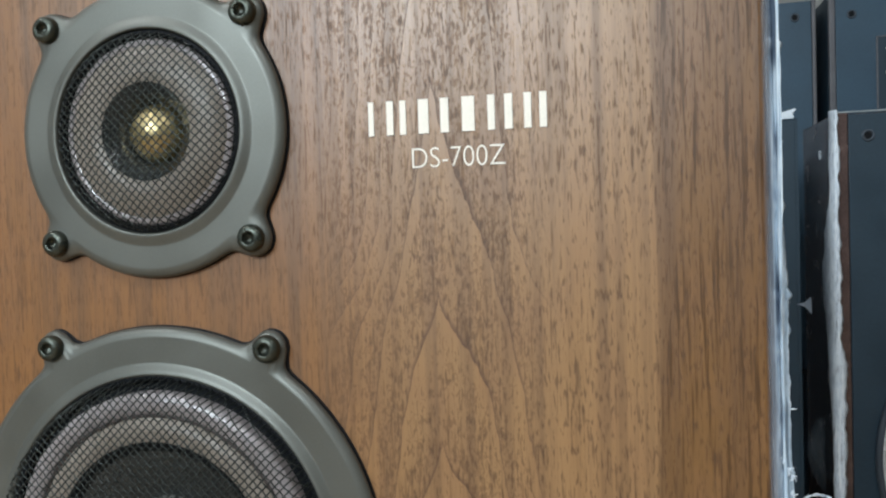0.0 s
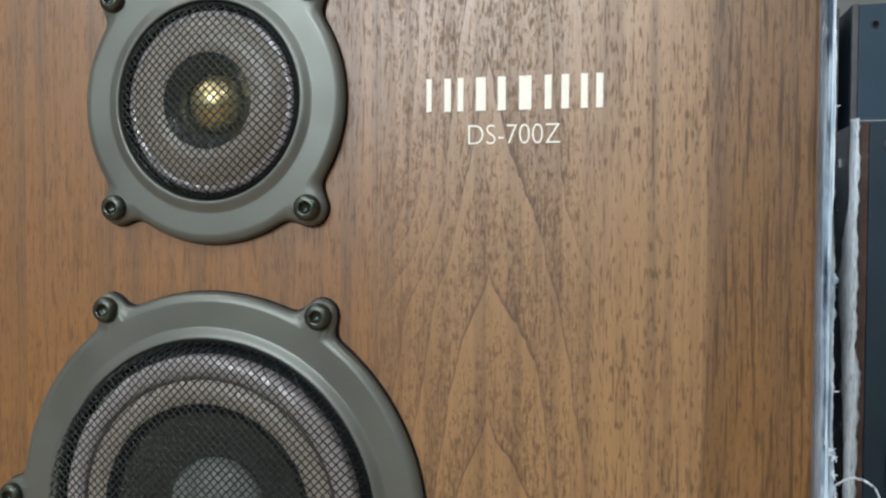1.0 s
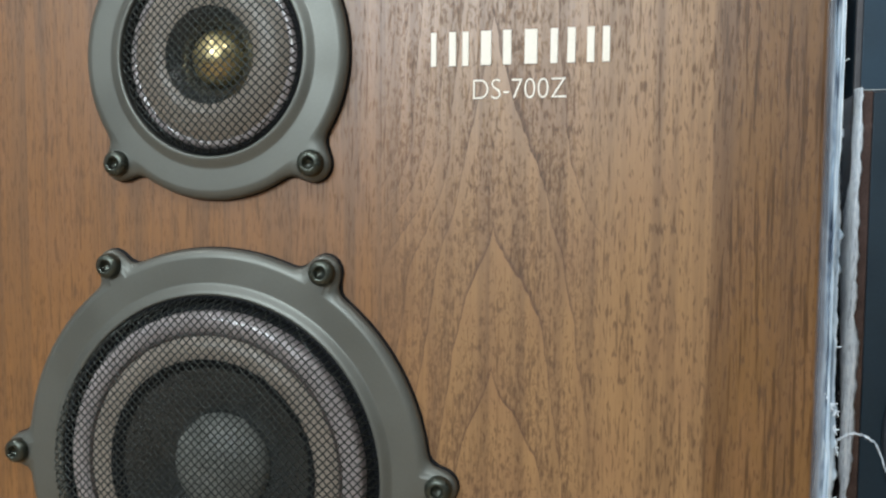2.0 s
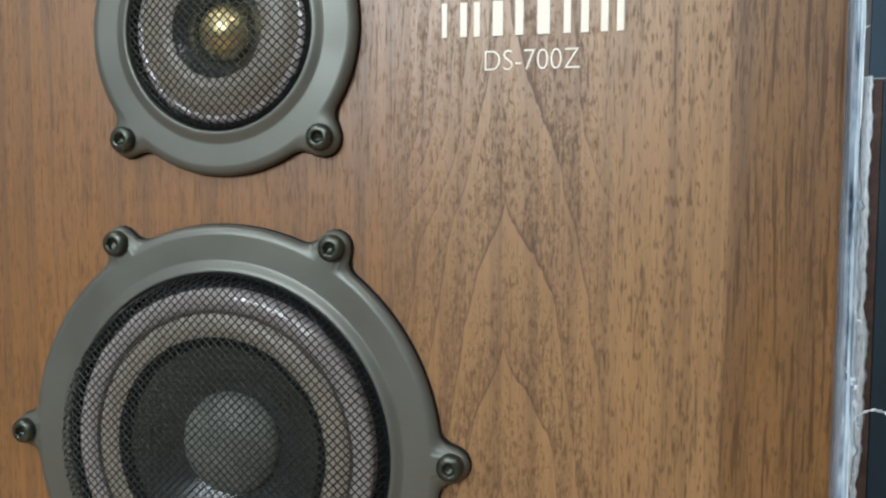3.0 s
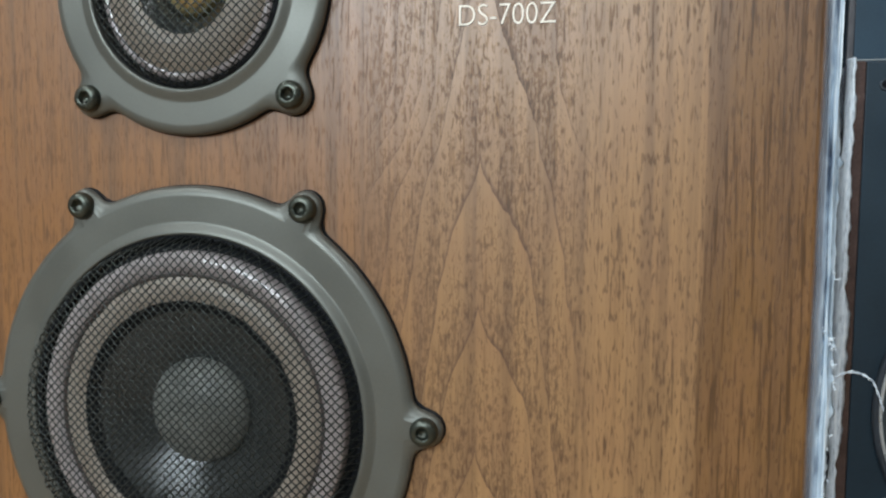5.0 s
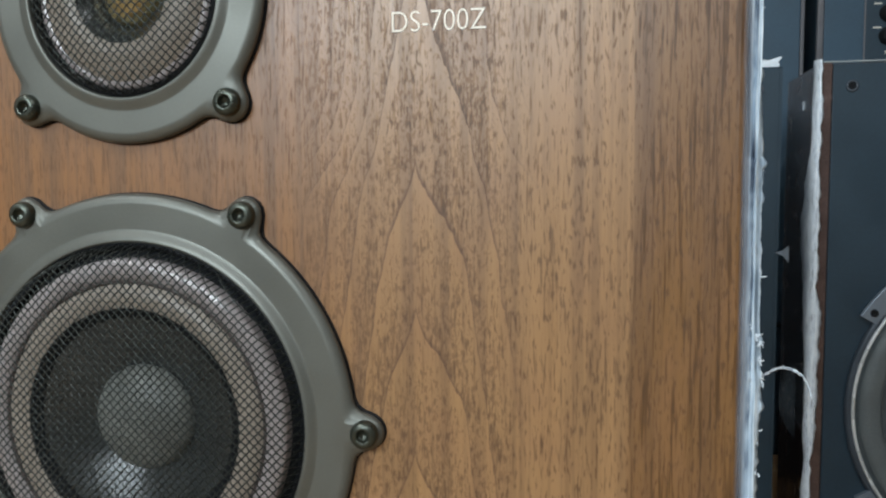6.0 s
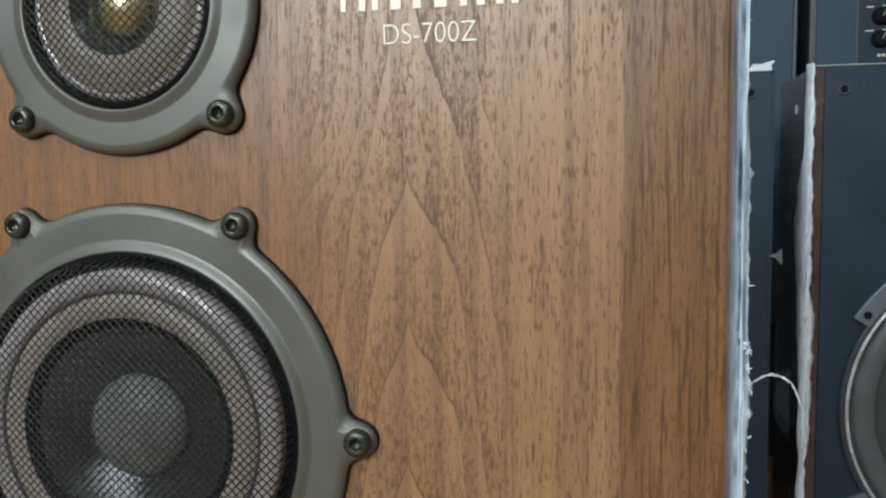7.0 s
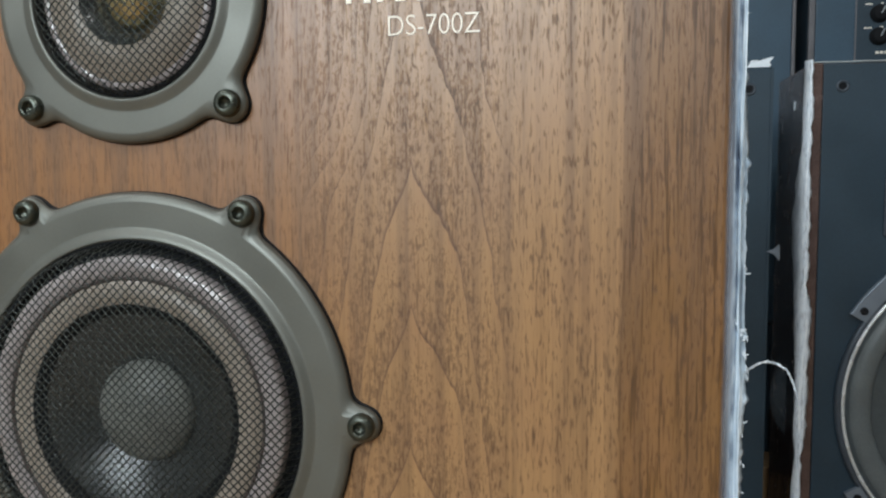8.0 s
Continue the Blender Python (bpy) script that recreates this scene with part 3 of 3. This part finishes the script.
side_film(film)
STRAND = ((0.1852, 0.017, 0.4860), (0.1868, 0.016, 0.4853), (0.1885, 0.017, 0.4862), (0.1905, 0.018, 0.4872), (0.1935, 0.019, 0.4878), (0.1955, 0.020, 0.4873),
        (0.1975, 0.020, 0.4866), (0.1990, 0.020, 0.4852), (0.2004, 0.021, 0.4832), (0.2014, 0.021, 0.4806), (0.2020, 0.021, 0.4784), (0.2030, 0.022, 0.4764))
for turn, thin in ((0.0, 1.0), (2.4, 0.75)):
    strand, girth = [], []
    for i in range(4 * (len(STRAND) - 1) + 1):
        a, b = Vector(STRAND[min(i // 4, len(STRAND) - 2)]), Vector(STRAND[min(i // 4, len(STRAND) - 2) + 1])
        p = a.lerp(b, i / 4 - min(i // 4, len(STRAND) - 2)) - Vector((HALF, 0.02, 0.0012))
        strand.append(p + Vector((0.0001 * wave(i, 0.7, 3), 0.00028 * math.cos(i * 0.9 + turn), 0.00028 * math.sin(i * 0.9 + turn) + 0.0003 * wave(i, 0.5, 8))))
        girth.append(thin * (0.00026 + 0.00012 * wave(i, 0.8, 5) + 0.0004 * max(0.0, 1 - i / 6)))
    v, f = tube(strand, girth)
    part("strand", v, f, WHITEFILM, film, "twisted loose strand of film")


# ---- the cabinets behind ----
def socket_ring(x, y, z, parent):
    """A small round peg socket for a front grille."""
    return lathe("peg_socket", x, z, ((0.0078, y + 0.0005), (0.0078, y - 0.0012), (0.0068, y - 0.0020), (0.0052, y - 0.0020), (0.0046, y - 0.0008), (0.0046, y - 0.0006)),
                 GREYMETAL, parent, "dark round peg socket", n=32, cap=False), \
        lathe("peg_hole", x, z, ((0.0047, y - 0.0009), (0.003, y - 0.0007), (0.0005, y - 0.0007)), RUBBER, parent, "black peg hole", n=24)


def black_speaker(name, x0, x1, y0, y1, z0, z1, board, shell, label, frame_w=0.010, frame_mat=None):
    """A cabinet shell with a front board set a little back inside its frame."""
    ob = thing(name, ((x0 + x1) / 2, (y0 + y1) / 2, z0), label, "loudspeaker", "stacked loudspeakers behind")
    o = Vector(ob.location)
    lo, hi = Vector((x0, y0 + 0.012, z0)) - o, Vector((x1, y1, z1)) - o
    box("shell", lo, hi, shell, ob, bevel=0.002)
    body = box("front_board", Vector((x0 + frame_w, y0 + 0.001, z0 + frame_w)) - o, Vector((x1 - frame_w, y0 + 0.02, z1 - 0.002)) - o, board, ob, bevel=0.0012)
    for nm, a, b in (("frame_side", (x0, y0, z0), (x0 + frame_w - 0.0004, y0 + 0.0118, z1)), ("frame_side", (x1 - frame_w + 0.0004, y0, z0), (x1, y0 + 0.0118, z1))):
        box(nm, Vector(a) - o, Vector(b) - o, frame_mat or shell, ob, bevel=0.0022)
    return ob, o


# a pair stands on the floor, a second pair stands behind it
near_a, oa = black_speaker("floor_loudspeaker", 0.000, 0.3515, 0.88, 1.10, 0.0, 0.6870, BLACK, BLACK, "black loudspeaker half hidden behind the walnut one", 0.0012)
for s in socket_ring(0.3235 - oa.x, 0.881 - oa.y, 0.6590, near_a):
    pass
near_d, od = black_speaker("woofer_loudspeaker", 0.4015, 0.9035, 0.90, 1.10, 0.0, 0.6925, BLACK, DARKWOOD, "dark brown loudspeaker with black front and large woofer", 0.0155)
for s in socket_ring(0.440 - od.x, 0.901 - od.y, 0.6625, near_d):
    pass
box("top_trim", (0.4015 - od.x, 0.9005 - od.y, 0.6927), (0.9035 - od.x, 0.906 - od.y, 0.6943), TRIM, near_d, "pale worn top edge", bevel=0.0005)


def woofer(parent, o, x, y, z):
    """A large bass driver: cast frame with ears, bright trim ring, roll and cone."""
    cx, cz, fy = x - o.x, z - o.z, y - o.y
    screws = [(math.radians(a), 0.222) for a in (56, 124, 236, 304)]
    n = 200
    rings = [circle(cx, cz, 0.2150 - i, fy + q, n) for i, q in ((0, 0.001), (0, -0.004), (0.0015, -0.006), (0.004, -0.0065))]
    rings += [circle(cx, cz, r, fy + q, n) for r, q in ((0.2070, -0.0065), (0.2050, -0.004), (0.2040, 0.0))]
    v, f = rings_mesh(rings)
    frame_part = part("woofer", v, f, GREYMETAL, parent, "large bass driver with blue-grey cast frame")
    lathe("trim_ring", cx, cz, ((0.2080, fy - 0.006), (0.2075, fy - 0.0085), (0.2058, fy - 0.0095), (0.2040, fy - 0.0085), (0.2034, fy - 0.005)), CHROME, frame_part, "bright trim ring", cap=False)
    lathe("roll", cx, cz, [(0.2035, fy + 0.001)] + [(0.1845 + 0.0145 * math.cos(a), fy - 0.001 - 0.008 * math.sin(a)) for a in [i * math.pi / 10 for i in range(0, 11)]], ROLLGREY, frame_part, "grey rubber roll", cap=False)
    lathe("cone", cx, cz, ((0.170, fy - 0.002), (0.164, fy - 0.0005), (0.07, fy - 0.0003), (0.04, fy - 0.0002)), WPAPER, frame_part, "grey paper cone")
    for mid_deg in (47, 133, 227, 313):
        rows = []
        for r, q in ((0.2110, 0.0), (0.2110, -0.0066), (0.2115, -0.0074), (0.2315, -0.0074), (0.2330, -0.0066), (0.2330, 0.0)):
            rows.append([(cx + r * math.sin(math.radians(mid_deg + d)), fy + q, cz + r * math.cos(math.radians(mid_deg + d))) for d in range(-12, 13, 2)])
        m = len(rows[0])
        v = [p for row in rows for p in row]
        f = [(i * m + j, i * m + j + 1, (i + 1) * m + j + 1, (i + 1) * m + j) for i in range(len(rows) - 1) for j in range(m - 1)]
        f += [tuple(i * m for i in range(len(rows))), tuple(i * m + m - 1 for i in reversed(range(len(rows))))]
        part("mounting_tab", v, f, TAB, frame_part, "pale blue-grey mounting tab", smooth=False)
    for ang, dist in screws:
        lathe("bolt", cx + dist * math.sin(ang), cz + dist * math.cos(ang), ((0.005, fy - 0.007), (0.005, fy - 0.0086), (0.004, fy - 0.0093), (0.0018, fy - 0.0093), (0.0014, fy - 0.0078)), RUBBER, frame_part, "black bolt", n=20)


woofer(near_d, od, 0.6570, 0.899, 0.249)
plate_d = box("midrange_plate", (0.494 - od.x, 0.897 - od.y, 0.470), (0.818 - od.x, 0.9015 - od.y, 0.552), GREYMETAL, near_d, "grey rectangular driver plate", bevel=0.002)
lathe("horn", 0.656 - od.x, 0.511, ((0.036, -0.1035), (0.035, -0.106), (0.031, -0.1065), (0.028, -0.104), (0.012, -0.1035)), PAPER, plate_d, "black round horn", n=48)

far_b, ob_ = black_speaker("rear_loudspeaker", 0.115, 0.465, 1.30, 1.58, 0.285, 0.936, BLUEBLACK, BLACK, "blue-black loudspeaker stacked behind the others", 0.007, EDGE)
for s in socket_ring(0.431 - ob_.x, 1.301 - ob_.y, 0.907 - ob_.z, far_b):
    pass
far_c, oc = black_speaker("control_loudspeaker", 0.4855, 0.8355, 1.30, 1.58, 0.285, 0.942, BLUEBLACK, BLACK, "blue-black loudspeaker with a knob panel, stacked behind", 0.011, EDGE)
for s in socket_ring(0.522 - oc.x, 1.301 - oc.y, 0.905 - oc.z, far_c):
    pass
for nm, xa, xb, lab in (("rear_base_cabinet", 0.115, 0.452, "black cabinet under the rear loudspeaker, in shade"), ("control_base_cabinet", 0.4955, 0.8355, "black cabinet under the knob-panel loudspeaker, in shade")):
    base, o = black_speaker(nm, xa, xb, 1.31, 1.58, 0.0, 0.2845, BLACK, BLACK, lab)


def knob_panel(parent, o):
    x0, x1, z0, z1, y = 0.5615, 0.6555, 0.700, 0.862, 1.301
    pl = box("control_panel", Vector((x0, y - 0.002, z0)) - o, Vector((x1, y + 0.004, z1)) - o, BLACK, parent, "black control panel with pale outline", bevel=0.001)
    for a, b in (((x0 - 0.002, z0), (x0 + 0.0005, z1 + 0.002)), ((x0 - 0.002, z1), (x1, z1 + 0.0022)), ((x1, z0), (x1 + 0.0022, z1 + 0.002))):
        box("outline", Vector((a[0], y - 0.0028, a[1])) - o, Vector((b[0], y + 0.003, b[1])) - o, EDGE, pl, bevel=0.0004)
    for kz in (0.826, 0.788):
        cx, cz, fy = 0.5980 - o.x, kz - o.z, y - o.y
        knob = lathe("knob", cx, cz, ((0.0155, fy - 0.001), (0.0155, fy - 0.003), (0.0135, fy - 0.004), (0.0125, fy - 0.014), (0.0115, fy - 0.0155), (0.003, fy - 0.0155)), RUBBER, pl, "black round control knob", n=40)
        arrow = box("pointer", (-0.0009, -0.0008, -0.001), (0.0009, 0.0006, 0.0115), TRIM, knob, "pale pointer")
        arrow.location, arrow.rotation_euler = (cx, fy - 0.0156, cz), (0, radians(28), 0)
    for bx, bw, bz in ((0.5745, 0.012, 0.8415), (0.5995, 0.004, 0.8425), (0.5735, 0.013, 0.8015), (0.5995, 0.005, 0.8025)):
        box("scale_bar", Vector((bx, y - 0.0026, bz)) - o, Vector((bx + bw, y - 0.0015, bz + 0.0022)) - o, INK, pl, "pale scale mark")
    for k in range(3):
        box("scale_bar", Vector((0.5935 + 0.007 * k, y - 0.0026, 0.7585)) - o, Vector((0.5990 + 0.007 * k, y - 0.0015, 0.763)) - o, INK, pl, "pale scale mark")


knob_panel(far_c, oc)


# ---- torn film and scraps on the cabinets behind ----
def torn_side_film():
    """Film on the brown cabinet's side, bunched white along the front edge."""
    ob = thing("torn_film", (0.4015, 0.93, 0.0), "torn white packing film along the brown cabinet's front edge", "plastic film")
    cols = []
    for i in range(301):
        z = 0.06 + 0.636 * i / 300
        low = max(0.0, min(1.0, (0.34 - z) / 0.1))
        high = max(0.0, min(1.0, (z - 0.54) / 0.04))
        deep = 0.046 + 0.010 * wave(z, 7, 21) + 0.006 * wave(z, 45, 22) + 0.024 * math.exp(-((z - 0.47) / 0.06) ** 2) - 0.030 * low - 0.026 * high
        front = 0.0030 + 0.004 * wave(z, 26, 27) + 0.006 * math.exp(-((z - 0.31) / 0.08) ** 2) + 0.002 * wave(z, 11, 23) + 0.0025 * wave(z, 90, 24)
        pts = []
        for k in range(9):
            s = k / 8
            bul = 0.004 * math.sin(math.pi * s) * (1 + 0.8 * wave(z, 18, 25)) + 0.0012 * wave(z * 3 + s * 0.2, 30, 26)
            if k < 3:
                pts.append(((front, -0.0335, z), (front * 0.5 - 0.001, -0.0375 - bul * 0.5, z), (-0.002 - bul * (1 - 0.6 * high), -0.0355, z))[k])
            else:
                pts.append((-0.0035 - bul, -0.033 + deep * (s - 0.2) / 0.8, z))
        cols.append(pts)
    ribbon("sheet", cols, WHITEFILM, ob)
    cling = []
    for i in range(121):
        z = 0.20 + 0.489 * i / 120
        cling.append([(-0.0012 - 0.0016 * abs(wave(z * 2 + q * 0.3, 14, 31)), 0.012 + 0.150 * q / 8, z) for q in range(9)])
    ribbon("clear_sheet", cling, CLEAR, ob, "clear film clinging to the dark side")
    box("film_speck", (-0.0016, 0.052, 0.640), (-0.0002, 0.060, 0.652), PAPERW, ob, "white torn speck", bevel=0.0005)
    loose = []
    for i in range(41):
        q = i / 40
        z = 0.18 + 0.10 * q
        w = 0.018 * math.sin(math.pi * q) ** 0.7
        loose.append([(-0.006 - w * s, 0.03 + 0.02 * s, z + 0.004 * s) for s in (0, 0.5, 1)])
    ribbon("loose_flap", loose, CLEAR, ob, "loose clear flap of film")


torn_side_film()


def scrap(name, at, outline_pts, label, material=PAPERW):
    """A small torn scrap, bent a little, with thickness."""
    ob = thing(name, at, label, "scrap")
    bm = bmesh.new()
    bm.faces.new([bm.verts.new((x, -0.0015 * abs(math.sin(x * 220)), z)) for x, z in outline_pts])
    bmesh.ops.triangulate(bm, faces=bm.faces[:])
    me = from_bm("sheet", bm, material, ob)
    s = me.modifiers.new("thickness", "SOLIDIFY")
    s.thickness, s.offset = 0.0012, 0


scrap("film_scrap", (0.337, 0.884, 0.6872), ((-0.017, 0), (0.011, 0), (0.0125, 0.002), (0.0105, 0.006), (0.0155, 0.012), (0.013, 0.0125), (0.008, 0.0085), (-0.002, 0.0075), (-0.004, 0.009), (-0.012, 0.009), (-0.014, 0.005)),
      "white torn film scrap on the black cabinet's top edge")
scrap("paper_scrap", (0.3485, 0.8794, 0.4504), ((0.0, 0.0), (0.009, 0.0028), (0.0165, 0.0095), (0.0145, 0.001), (0.017, -0.0125), (0.009, -0.003)), "pale grey torn paper scrap stuck to the black cabinet's edge", TAB)
shelf = box("timber_offcut", (0.395, 1.20, 0.0), (0.47, 1.285, 0.055), BOARDS, None, bevel=0.002)
tagged(shelf, "tan timber offcut on the floor between cabinets", "timber")
